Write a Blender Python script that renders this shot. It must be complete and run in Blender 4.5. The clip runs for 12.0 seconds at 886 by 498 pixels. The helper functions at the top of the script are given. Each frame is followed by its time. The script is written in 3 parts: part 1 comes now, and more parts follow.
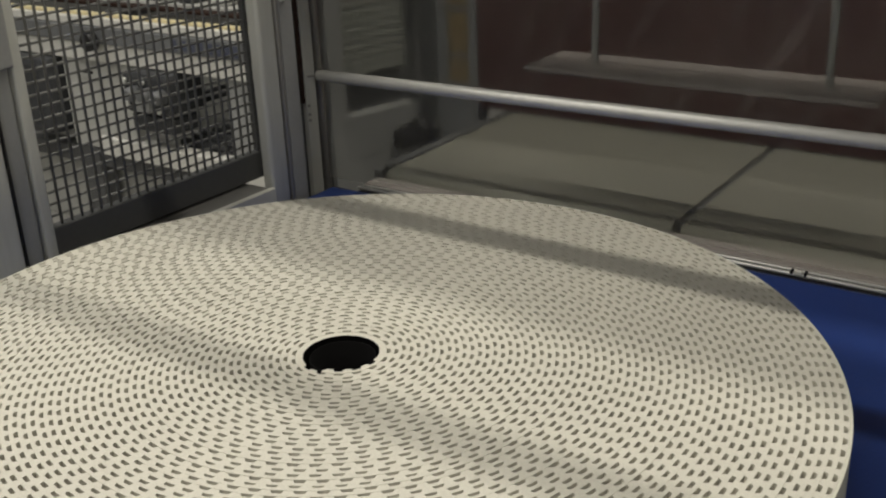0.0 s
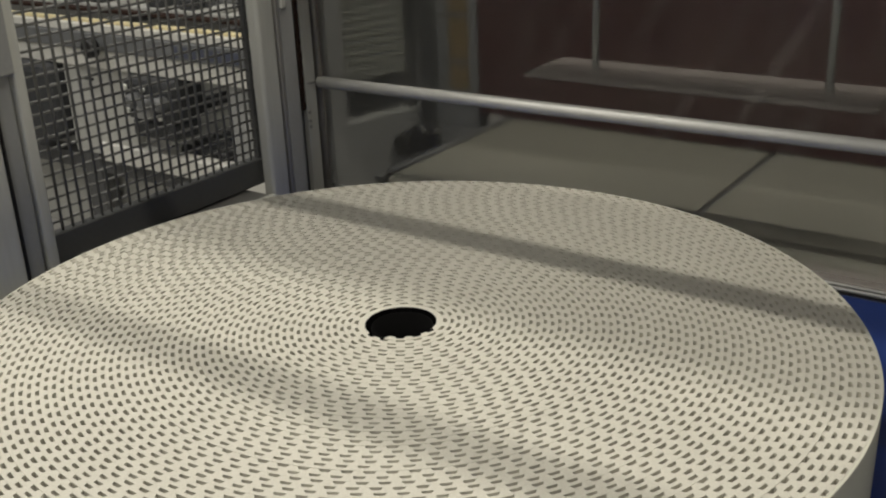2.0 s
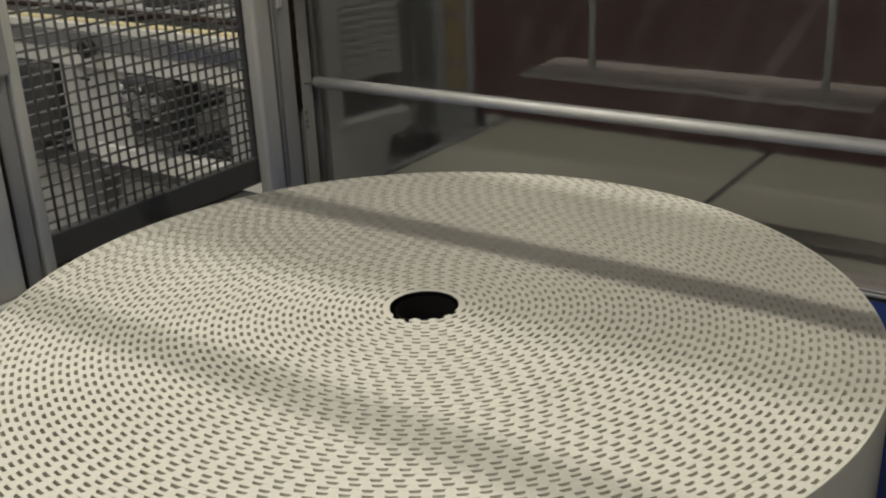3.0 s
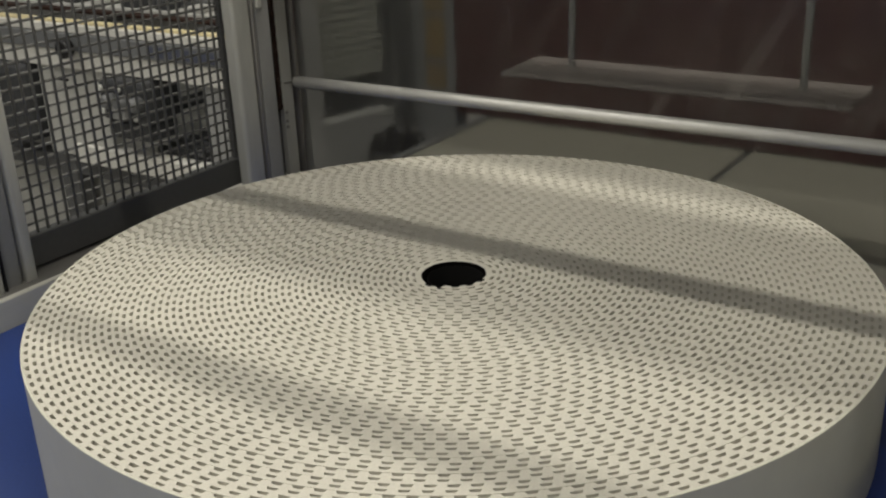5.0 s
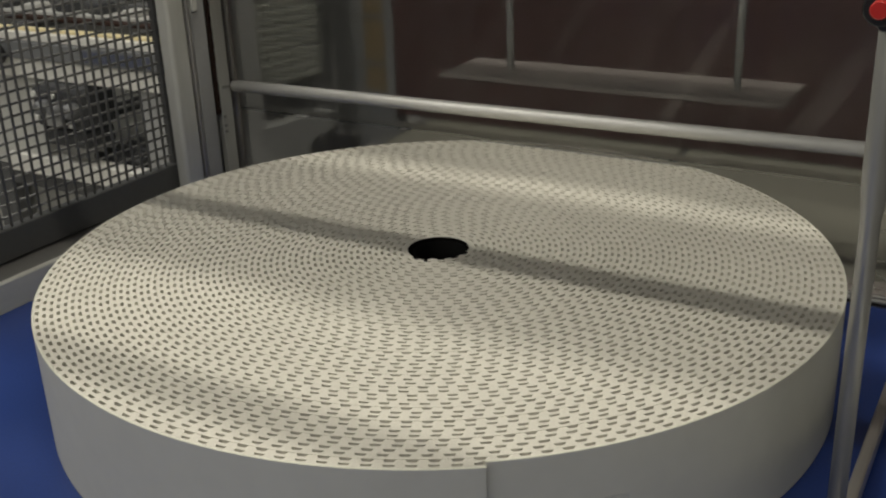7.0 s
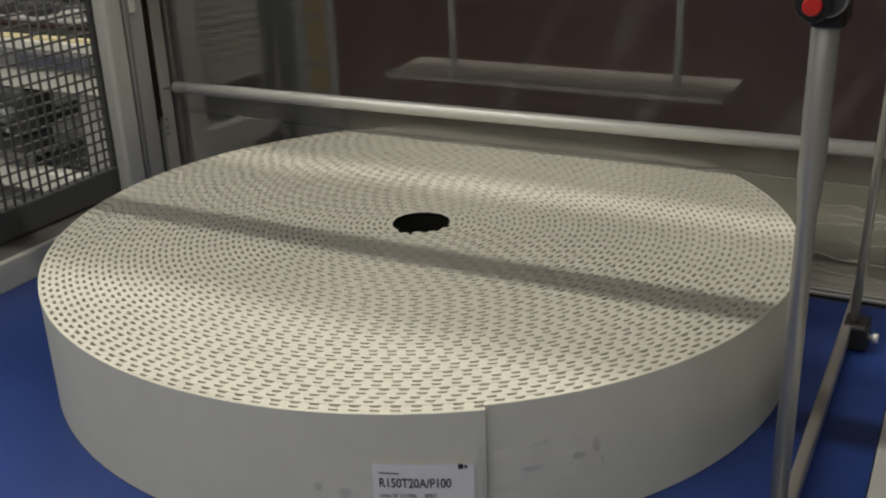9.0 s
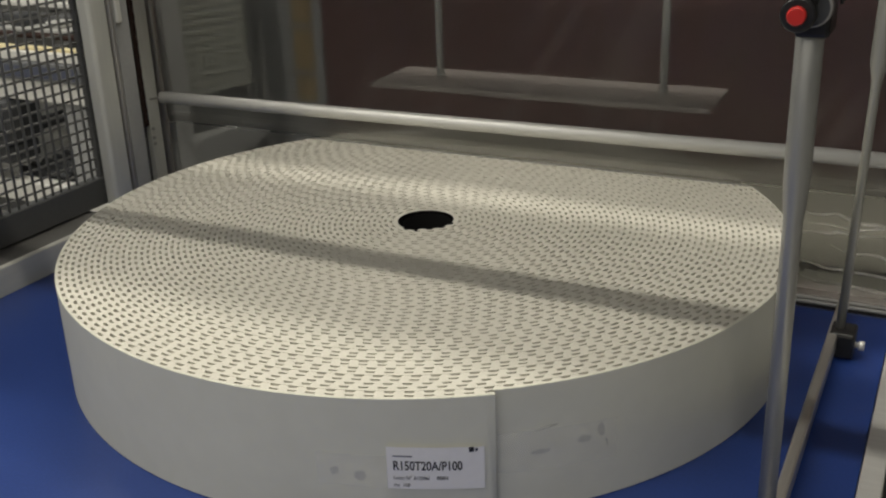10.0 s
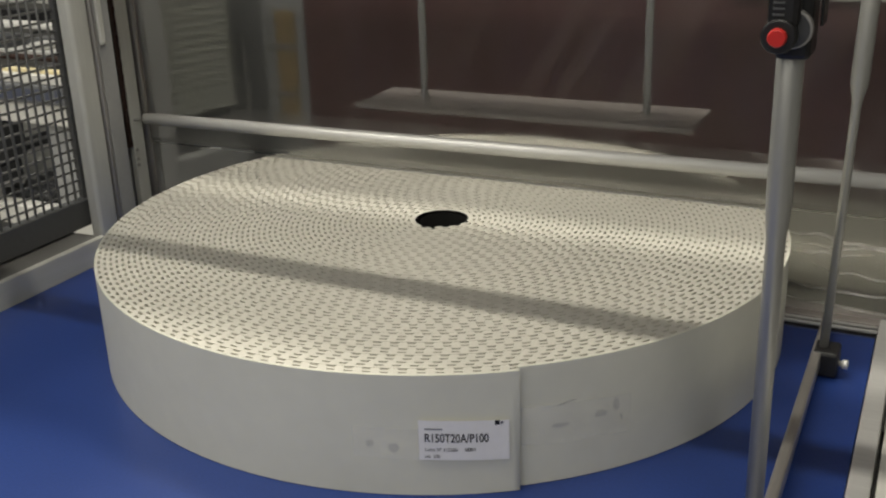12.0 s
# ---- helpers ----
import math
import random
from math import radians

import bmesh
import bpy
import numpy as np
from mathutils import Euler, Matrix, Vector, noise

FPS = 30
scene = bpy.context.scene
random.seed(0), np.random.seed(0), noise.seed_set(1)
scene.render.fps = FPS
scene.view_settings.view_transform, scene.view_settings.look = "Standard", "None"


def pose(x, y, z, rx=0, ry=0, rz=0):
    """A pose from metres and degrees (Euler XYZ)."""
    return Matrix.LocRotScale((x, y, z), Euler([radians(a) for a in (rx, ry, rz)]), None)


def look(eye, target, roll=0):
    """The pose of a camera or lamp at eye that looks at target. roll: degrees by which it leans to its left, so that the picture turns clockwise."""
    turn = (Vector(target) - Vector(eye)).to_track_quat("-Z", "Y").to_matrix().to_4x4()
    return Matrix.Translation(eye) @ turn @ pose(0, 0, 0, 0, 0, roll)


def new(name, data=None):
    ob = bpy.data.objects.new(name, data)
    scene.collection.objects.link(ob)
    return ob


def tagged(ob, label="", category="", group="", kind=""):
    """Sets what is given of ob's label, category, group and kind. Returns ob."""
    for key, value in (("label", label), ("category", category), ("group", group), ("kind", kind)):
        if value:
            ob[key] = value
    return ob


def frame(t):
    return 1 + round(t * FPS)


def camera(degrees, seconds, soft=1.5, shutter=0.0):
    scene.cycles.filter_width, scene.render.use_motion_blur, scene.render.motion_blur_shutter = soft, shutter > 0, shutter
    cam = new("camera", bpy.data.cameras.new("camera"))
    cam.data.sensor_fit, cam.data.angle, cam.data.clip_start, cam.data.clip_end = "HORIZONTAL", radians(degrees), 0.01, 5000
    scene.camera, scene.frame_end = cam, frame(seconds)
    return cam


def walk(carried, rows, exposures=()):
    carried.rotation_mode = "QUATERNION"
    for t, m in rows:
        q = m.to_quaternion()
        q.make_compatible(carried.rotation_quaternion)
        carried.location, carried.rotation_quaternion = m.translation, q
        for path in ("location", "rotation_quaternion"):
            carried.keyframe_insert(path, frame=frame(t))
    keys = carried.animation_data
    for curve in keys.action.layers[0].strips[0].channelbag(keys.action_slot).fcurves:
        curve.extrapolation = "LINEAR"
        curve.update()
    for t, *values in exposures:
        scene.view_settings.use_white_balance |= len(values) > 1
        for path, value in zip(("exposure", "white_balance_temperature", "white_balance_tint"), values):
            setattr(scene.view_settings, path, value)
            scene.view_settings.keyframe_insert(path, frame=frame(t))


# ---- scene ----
B = 0.85                      # height of the conveyor belt over the floor
PIVOT = (0.6856, -1.1631, 0.6851 + B)   # the tripod head; the lens sits ahead of it
REACH = 0.06

cam = camera(46.09, 12.0, soft=2.2)
# seconds, yaw, pitch, roll of the camera on its tripod
TURNS = [
    (0, 34.537, -22.316, 2.131),
    (0.5, 34.443, -22.249, 2.172),
    (1, 34.475, -22.187, 2.252),
    (1.5, 34.538, -22.056, 2.164),
    (2, 34.547, -21.986, 2.210),
    (2.5, 34.539, -22.011, 2.167),
    (3, 34.359, -22.001, 2.214),
    (5, 33.315, -22.071, 2.156),
    (5.5, 32.781, -22.043, 2.155),
    (6, 31.953, -22.045, 2.133),
    (6.5, 31.060, -22.057, 2.038),
    (7, 30.068, -22.083, 2.032),
    (7.5, 29.044, -22.145, 2.041),
    (9.5, 26.670, -22.083, 1.888),
    (10, 26.349, -21.753, 1.846),
    (10.5, 25.857, -21.448, 1.827),
    (11, 25.806, -21.205, 1.835),
    (11.5, 25.773, -21.033, 1.798),
    (12, 25.518, -20.697, 1.768),
]


def head(yw, p, r):
    turn = pose(0, 0, 0, 90 + p, r, yw)
    return Matrix.Translation(Vector(PIVOT) + turn @ Vector((0, 0, -REACH))) @ turn


walk(cam, [(t, head(yw, p, r)) for t, yw, p, r in TURNS], exposures=[(0.0, -0.34), (3.0, -0.34), (7.0, -0.38), (10.0, -0.11), (12.0, 0.13)])
# the roll's axis along the conveyor: it goes at an even pace
ROLL_WAY = [(0.5 * k, -0.3884 + 0.05125 * 0.5 * k) for k in range(25)]

# ---- world and light ----
world = bpy.data.worlds.new("world")
scene.world = world
world.use_nodes = True
world.node_tree.nodes["Background"].inputs[0].default_value = (0.82, 0.80, 0.76, 1)
world.node_tree.nodes["Background"].inputs[1].default_value = 0.03


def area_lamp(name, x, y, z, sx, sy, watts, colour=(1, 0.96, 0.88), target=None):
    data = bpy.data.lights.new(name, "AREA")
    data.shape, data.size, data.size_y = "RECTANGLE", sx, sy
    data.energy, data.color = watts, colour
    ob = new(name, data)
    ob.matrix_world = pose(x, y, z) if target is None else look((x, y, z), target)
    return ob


# two rows of tubes under the hall's roof run across the conveyor
TUBE_A = (-0.45, -0.70, B + 2.70)
TUBE_B = (-0.45, 0.83, B + 2.70)
area_lamp("tube_light_a", *TUBE_A, 3.0, 0.07, 45, (1.0, 0.945, 0.82))
area_lamp("tube_light_b", *TUBE_B, 3.0, 0.11, 46, (1.0, 0.945, 0.82))
# added fill lamps from the front, right and side; no fixture is known there
area_lamp("fill_light_front", -0.3, -3.6, B + 2.3, 5.0, 2.4, 44, (1.0, 0.955, 0.86), (0.0, 0.0, B))
area_lamp("fill_light_right", 2.8, -2.4, B + 2.6, 2.5, 3.0, 7, (1.0, 0.98, 0.94), (-0.2, -0.4, B + 0.1))
area_lamp("fill_light_side", -3.2, 0.2, B + 2.7, 1.4, 3.0, 50, (1.0, 0.98, 0.94), (-2.2, 1.0, B - 0.3))


# ---- materials ----
def mat(name, colour, rough=0.5, metal=0.0, grain=0.08, scale=60.0, bump=0.0, stain=0.08, stain_scale=4.0,
        coat=0.0, stretch=(1, 1, 1), island=0.0, spec=0.5):
    """A plain surface with fine grain, broad stains and a slight relief."""
    m = bpy.data.materials.new(name)
    m.use_nodes = True
    nt = m.node_tree
    n, l = nt.nodes, nt.links
    bsdf = n["Principled BSDF"]
    bsdf.inputs["Metallic"].default_value = metal
    bsdf.inputs["Coat Weight"].default_value = coat
    bsdf.inputs["Specular IOR Level"].default_value = spec
    tc = n.new("ShaderNodeTexCoord")
    mp = n.new("ShaderNodeMapping")
    mp.inputs["Scale"].default_value = stretch
    l.new(tc.outputs["Object"], mp.inputs["Vector"])
    fine = n.new("ShaderNodeTexNoise")
    fine.inputs["Scale"].default_value, fine.inputs["Detail"].default_value = scale, 5
    broad = n.new("ShaderNodeTexNoise")
    broad.inputs["Scale"].default_value, broad.inputs["Detail"].default_value = stain_scale, 4
    l.new(mp.outputs[0], fine.inputs["Vector"])
    l.new(mp.outputs[0], broad.inputs["Vector"])

    def spread(src, amount):
        r = n.new("ShaderNodeMapRange")
        r.inputs[1].default_value, r.inputs[2].default_value = 0.25, 0.75
        r.inputs[3].default_value, r.inputs[4].default_value = 1 - amount, 1 + amount
        l.new(src, r.inputs[0])
        return r.outputs[0]

    a, b = spread(fine.outputs[0], grain), spread(broad.outputs[0], stain)
    mul = n.new("ShaderNodeMath")
    mul.operation = "MULTIPLY"
    l.new(a, mul.inputs[0]), l.new(b, mul.inputs[1])
    last = mul.outputs[0]
    if island:
        geo = n.new("ShaderNodeNewGeometry")
        c = n.new("ShaderNodeMapRange")
        c.inputs[3].default_value, c.inputs[4].default_value = 1 - island, 1 + island
        l.new(geo.outputs["Random Per Island"], c.inputs[0])
        mul2 = n.new("ShaderNodeMath")
        mul2.operation = "MULTIPLY"
        l.new(last, mul2.inputs[0]), l.new(c.outputs[0], mul2.inputs[1])
        last = mul2.outputs[0]
    vm = n.new("ShaderNodeVectorMath")
    vm.operation = "SCALE"
    vm.inputs[0].default_value = colour
    l.new(last, vm.inputs["Scale"])
    l.new(vm.outputs[0], bsdf.inputs["Base Color"])
    rr = n.new("ShaderNodeMapRange")
    rr.inputs[3].default_value, rr.inputs[4].default_value = max(rough - 0.08, 0.02), min(rough + 0.08, 1)
    l.new(broad.outputs[0], rr.inputs[0])
    l.new(rr.outputs[0], bsdf.inputs["Roughness"])
    if bump:
        bp = n.new("ShaderNodeBump")
        bp.inputs["Strength"].default_value, bp.inputs["Distance"].default_value = bump, 0.002
        l.new(fine.outputs[0], bp.inputs["Height"])
        l.new(bp.outputs[0], bsdf.inputs["Normal"])
    return m


def clear_mat(name, tint, haze, gloss, rough, wrinkle=0.0, scale=(3, 1, 0.7), haze_colour=(0.7, 0.7, 0.68), blur=0.0):
    """Thin clear plastic: mostly see-through, a little milky, glossy on top."""
    m = bpy.data.materials.new(name)
    m.use_nodes = True
    nt = m.node_tree
    n, l = nt.nodes, nt.links
    n.remove(n["Principled BSDF"])
    out = n["Material Output"]
    tr, di, gl = n.new("ShaderNodeBsdfTransparent"), n.new("ShaderNodeBsdfDiffuse"), n.new("ShaderNodeBsdfGlossy")
    if blur:
        tr = n.new("ShaderNodeBsdfRefraction")
        tr.inputs["IOR"].default_value, tr.inputs["Roughness"].default_value = 1.06, blur
    tr.inputs[0].default_value = (*tint, 1)
    di.inputs[0].default_value = (*haze_colour, 1)
    gl.inputs["Roughness"].default_value = rough
    m1, m2 = n.new("ShaderNodeMixShader"), n.new("ShaderNodeMixShader")
    tc, mp, nz = n.new("ShaderNodeTexCoord"), n.new("ShaderNodeMapping"), n.new("ShaderNodeTexNoise")
    mp.inputs["Scale"].default_value = scale
    nz.inputs["Scale"].default_value, nz.inputs["Detail"].default_value = 3.0, 3
    l.new(tc.outputs["Object"], mp.inputs[0]), l.new(mp.outputs[0], nz.inputs["Vector"])
    hz = n.new("ShaderNodeMapRange")
    hz.inputs[1].default_value, hz.inputs[2].default_value = 0.3, 0.75
    hz.inputs[3].default_value, hz.inputs[4].default_value = haze * 0.6, haze * 1.5
    l.new(nz.outputs[0], hz.inputs[0])
    if blur:
        # the crease attribute adds the painted sheen to the haze
        at, more, add = n.new("ShaderNodeAttribute"), n.new("ShaderNodeMath"), n.new("ShaderNodeMath")
        at.attribute_name = "crease"
        more.operation, add.operation = "MULTIPLY", "ADD"
        more.inputs[1].default_value = 0.125
        l.new(at.outputs["Fac"], more.inputs[0])
        l.new(more.outputs[0], add.inputs[0]), l.new(hz.outputs[0], add.inputs[1])
        l.new(add.outputs[0], m1.inputs[0])
    else:
        l.new(hz.outputs[0], m1.inputs[0])
    l.new(tr.outputs[0], m1.inputs[1]), l.new(di.outputs[0], m1.inputs[2])
    m2.inputs[0].default_value = gloss
    l.new(m1.outputs[0], m2.inputs[1]), l.new(gl.outputs[0], m2.inputs[2])
    if wrinkle:
        bp = n.new("ShaderNodeBump")
        bp.inputs["Strength"].default_value, bp.inputs["Distance"].default_value = wrinkle, 0.05
        l.new(nz.outputs[0], bp.inputs["Height"]), l.new(bp.outputs[0], gl.inputs["Normal"])
    l.new(m2.outputs[0], out.inputs[0])
    return m


M_PU = mat("cream_polyurethane", (0.710, 0.688, 0.608), 0.5, grain=0.07, scale=420, stain=0.05, stain_scale=5, bump=0.12)
M_PUSIDE = mat("belt_back", (0.765, 0.76, 0.655), 0.48, grain=0.02, scale=40, stain=0.04, stain_scale=6)
M_BLUE = mat("blue_belt", (0.020, 0.050, 0.22), 0.34, grain=0.10, scale=260, stain=0.12, stain_scale=5, bump=0.08)
M_ALU = mat("anodised_aluminium", (0.67, 0.675, 0.63), 0.55, metal=0.10, grain=0.05, scale=40, stretch=(3, 3, 0.4), stain=0.06)
M_ALUX = mat("drawn_aluminium_bar", (0.78, 0.78, 0.76), 0.40, metal=0.45, grain=0.05, scale=60, stretch=(0.3, 4, 4), stain=0.05)
M_STEEL = mat("brushed_steel", (0.36, 0.35, 0.335), 0.42, metal=0.5, grain=0.06, scale=60, stretch=(4, 4, 0.3), stain=0.08)
M_CHROME = mat("dull_chrome", (0.40, 0.40, 0.375), 0.36, metal=0.5, grain=0.05, scale=60, stretch=(4, 4, 0.3), stain=0.08)
M_BAR = mat("dull_steel_bar", (0.52, 0.50, 0.47), 0.36, metal=0.7, grain=0.06, scale=60, stretch=(4, 0.3, 4), stain=0.1)
M_GUARD = mat("satin_sheet_steel", (0.60, 0.60, 0.55), 0.38, metal=0.15, grain=0.05, scale=30, stretch=(1, 0.3, 3), stain=0.10, stain_scale=5)
M_GREYP = mat("grey_painted_sheet", (0.34, 0.345, 0.34), 0.5, grain=0.04, scale=120, stain=0.10, stain_scale=6)
M_DGREY = mat("dark_grey_paint", (0.095, 0.097, 0.098), 0.5, grain=0.06, scale=120, stain=0.12, stain_scale=6)
M_MESH = mat("grey_wire", (0.23, 0.23, 0.22), 0.5, grain=0.06, scale=100, stain=0.06)
M_WHITE = mat("cream_white_paint", (0.72, 0.71, 0.66), 0.4, grain=0.03, scale=90, stain=0.06, stain_scale=3)
M_LOUV = mat("pale_grey_louvre", (0.62, 0.63, 0.57), 0.5, grain=0.04, scale=60, stain=0.06)
M_LEDGE = mat("scuffed_grey_ledge", (0.16, 0.155, 0.15), 0.5, grain=0.06, scale=80, stain=0.14, stain_scale=5)
M_MIDG = mat("slate_grey_paint", (0.17, 0.175, 0.18), 0.45, grain=0.04, scale=90, stain=0.08, stain_scale=4)
M_STRIP = mat("warm_grey_strip", (0.33, 0.305, 0.285), 0.45, metal=0.1, grain=0.05, scale=80, stretch=(0.3, 2, 2), stain=0.08, stain_scale=5)
M_PRESS = mat("warm_grey_plate", (0.148, 0.132, 0.125), 0.5, grain=0.04, scale=90, stain=0.08, stain_scale=4)
M_CREAM = mat("pale_grey_paint", (0.50, 0.50, 0.47), 0.45, grain=0.03, scale=90, stain=0.08, stain_scale=4)
M_BLACK = mat("black_plastic", (0.012, 0.012, 0.013), 0.42, grain=0.1, scale=200, stain=0.1)
M_MOTOR = mat("dark_motor_paint", (0.050, 0.052, 0.056), 0.45, grain=0.1, scale=120, stain=0.2, stain_scale=8)
# black of the core tube, also painted in for the hole's shade
M_DARK = mat("black_core_and_hole_shade", (0.004, 0.004, 0.004), 0.9, grain=0.1, scale=100, spec=0.1)
M_RED = mat("red_plastic", (0.62, 0.030, 0.025), 0.35, grain=0.04, scale=100, stain=0.05)
M_BROWN = mat("dark_brown_curtain", (0.053, 0.0172, 0.0162), 0.65, grain=0.10, scale=30, stain=0.18, stain_scale=2.5, stretch=(2, 1, 0.4))
M_BEIGE = mat("beige_belt", (0.168, 0.165, 0.136), 0.6, grain=0.06, scale=120, stain=0.10, stain_scale=3, stretch=(0.6, 2.0, 1))
M_YELLOW = mat("yellow_edge", (0.80, 0.70, 0.42), 0.5, grain=0.05, scale=80)
M_ORANGE = mat("orange_mark", (0.17, 0.122, 0.055), 0.55, grain=0.08, scale=80)
M_FLOOR = mat("hall_floor", (0.40, 0.39, 0.365), 0.45, grain=0.06, scale=40, stain=0.15, stain_scale=0.8)
M_WALL = mat("hall_wall", (0.45, 0.45, 0.43), 0.8, grain=0.04, scale=20, stain=0.08, stain_scale=0.6)
M_CHAIN = mat("oiled_chain", (0.045, 0.024, 0.018), 0.5, metal=0.3, grain=0.2, scale=300)
M_PAPER = mat("white_paper", (0.95, 0.94, 0.93), 0.45, grain=0.02, scale=150, stain=0.02)
M_INK = mat("black_ink", (0.02, 0.02, 0.022), 0.5, grain=0.05, scale=150)
M_BLUEINK = mat("blue_lettering", (0.08, 0.09, 0.13), 0.5, grain=0.05, scale=150)
M_FILM = clear_mat("shrink_film", (0.92, 0.92, 0.915), 0.015, 0.010, 0.10, wrinkle=0.5, scale=(3.0, 1.0, 0.8), haze_colour=(0.72, 0.70, 0.66), blur=0.28)
M_FOLD = clear_mat("gathered_film", (0.95, 0.95, 0.94), 0.08, 0.12, 0.12, wrinkle=0.5, scale=(8, 8, 8), haze_colour=(0.75, 0.73, 0.68))
M_SMUDGE = clear_mat("grey_smudge", (0.88, 0.88, 0.90), 0.04, 0.02, 0.3)
M_TAPE = clear_mat("clear_tape", (0.995, 0.995, 0.995), 0.10, 0.04, 0.2, wrinkle=0.8, scale=(9, 9, 14), haze_colour=(0.8, 0.8, 0.82))


# ---- building blocks ----
def part(name, bm, material, parent=None, label="", smooth=False):
    me = bpy.data.meshes.new(name)
    bm.to_mesh(me)
    bm.free()
    me.materials.append(material)
    if smooth:
        for p in me.polygons:
            p.use_smooth = True
    ob = new(name, me)
    if parent:
        ob.parent = parent
    if label:
        tagged(ob, label)
    return ob


def thing(name, label, category, at=(0, 0, 0), group="", kind=""):
    e = new(name)
    e.empty_display_size = 0.1
    e.matrix_world = Matrix.Translation(at)
    e["at"] = at
    return tagged(e, label, category, group, kind)


def box(x0, x1, y0, y1, z0, z1, bevel=0.002, bm=None, seg=2):
    own = bmesh.new()
    bmesh.ops.create_cube(own, size=1)
    for v in own.verts:
        v.co = Vector((x0 + (v.co.x + 0.5) * (x1 - x0), y0 + (v.co.y + 0.5) * (y1 - y0), z0 + (v.co.z + 0.5) * (z1 - z0)))
    if bevel:
        bmesh.ops.bevel(own, geom=own.edges[:], offset=bevel, segments=seg, affect="EDGES", profile=0.5)
    if bm is None:
        return own
    me = bpy.data.meshes.new("tmp")
    own.to_mesh(me)
    own.free()
    bm.from_mesh(me)
    bpy.data.meshes.remove(me)
    return bm


def sweep(sections, n=20, bm=None, squash=None):
    """A round bar through (point, radius) sections."""
    bm = bm or bmesh.new()
    rings = []
    pts = [Vector(p) for p, r in sections]
    for i, (p, r) in enumerate(sections):
        d = (pts[min(i + 1, len(pts) - 1)] - pts[max(i - 1, 0)]).normalized()
        u = d.orthogonal().normalized() if abs(d.z) < 0.9 else Vector((1, 0, 0))
        w = d.cross(u).normalized()
        u = w.cross(d).normalized()
        rx, ry = (r, r) if not hasattr(r, "__len__") else r
        rings.append([bm.verts.new(pts[i] + u * math.cos(2 * math.pi * k / n) * rx + w * math.sin(2 * math.pi * k / n) * ry) for k in range(n)])
    for a, b in zip(rings, rings[1:]):
        for k in range(n):
            f = bm.faces.new((a[k], a[(k + 1) % n], b[(k + 1) % n], b[k]))
            f.smooth = True
    bm.faces.new(rings[0][::-1])
    bm.faces.new(rings[-1])
    bmesh.ops.recalc_face_normals(bm, faces=bm.faces[:])
    return bm


def wall_bm(x0, x1, y0, y1, z0, z1):
    return box(x0, x1, y0, y1, z0, z1, 0)


# ---- the hall ----
part("floor", wall_bm(-7, 6, -6, 8, -0.2, 0), M_FLOOR)
tagged(bpy.data.objects["floor"], "grey worn concrete factory floor under the machines", "floor", kind="structure")
for nm, b in (("wall_north", (-7, 6, 8, 8.2, 0, 5)), ("wall_south", (-7, 6, -6.2, -6, 0, 5)),
              ("wall_west", (-7.2, -7, -6, 8, 0, 5)), ("wall_east", (6, 6.2, -6, 8, 0, 5))):
    tagged(part(nm, wall_bm(*b), M_WALL), "plain grey factory hall wall", "wall", kind="structure")
tagged(part("ceiling", wall_bm(-7.2, 6.2, -6.2, 8.2, 5, 5.2), M_WALL), "plain grey factory hall ceiling", "ceiling", kind="structure")

# ---- infeed conveyor ----
X0, X1 = -0.66, 0.622          # belt edges
YE = 0.385                     # end of the blue belt
conv = thing("belt_conveyor", "conveyor with a plain blue belt and grey metal sides", "conveyor")


def belt_loop(x0, x1, y0, y1, top, r, n=14, thick=0.003):
    """Closed belt round two end rollers."""
    prof = []
    for k in range(n + 1):
        a = math.pi / 2 - math.pi * k / n
        prof.append((y1 - r + math.cos(a) * r, top - r + math.sin(a) * r))
    for k in range(n + 1):
        a = -math.pi / 2 - math.pi * k / n
        prof.append((y0 + r + math.cos(a) * r, top - r + math.sin(a) * r))
    bm = bmesh.new()
    a = [bm.verts.new((x0, y, z)) for y, z in prof]
    b = [bm.verts.new((x1, y, z)) for y, z in prof]
    for k in range(len(prof)):
        j = (k + 1) % len(prof)
        bm.faces.new((a[k], b[k], b[j], a[j])).smooth = len(prof) // 2 != 0 and k not in (n, 2 * n + 1)
    bm.faces.new(a), bm.faces.new(b[::-1])
    bmesh.ops.recalc_face_normals(bm, faces=bm.faces[:])
    return bm


part("belt", belt_loop(X0 + 0.002, X1 - 0.002, -2.6, YE, B, 0.03), M_BLUE, conv, "plain blue conveyor belt")
part("side_guard", box(X0 - 0.012, X0, -2.6, 0.203, B - 0.12, B + 0.046, 0.003), M_GUARD, conv, "grey sheet guard along the belt")
part("ledge", box(-0.80, X0 - 0.0125, -2.6, 0.203, B + 0.026, B + 0.0415, 0.0015), M_LEDGE, conv, "grey flat ledge under the mesh guard")
part("side_rail", box(X1, X1 + 0.024, -2.6, YE + 0.02, B - 0.10, B + 0.012, 0.002), M_ALUX, conv, "aluminium edge rail")
part("side_rail", box(X1 + 0.029, X1 + 0.12, -2.6, YE + 0.02, B - 0.10, B + 0.010, 0.003), M_WHITE, conv, "white painted side beam")
part("slide_bed", box(X0 + 0.02, X1 - 0.02, -2.5, YE - 0.08, B - 0.055, B - 0.008, 0.002), M_DGREY, conv)
for yy in (-2.2, 0.2):
    for xx in (-0.70, 0.60):
        part("leg", box(xx, xx + 0.06, yy, yy + 0.06, 0.0, B - 0.09, 0.003), M_DGREY, conv)

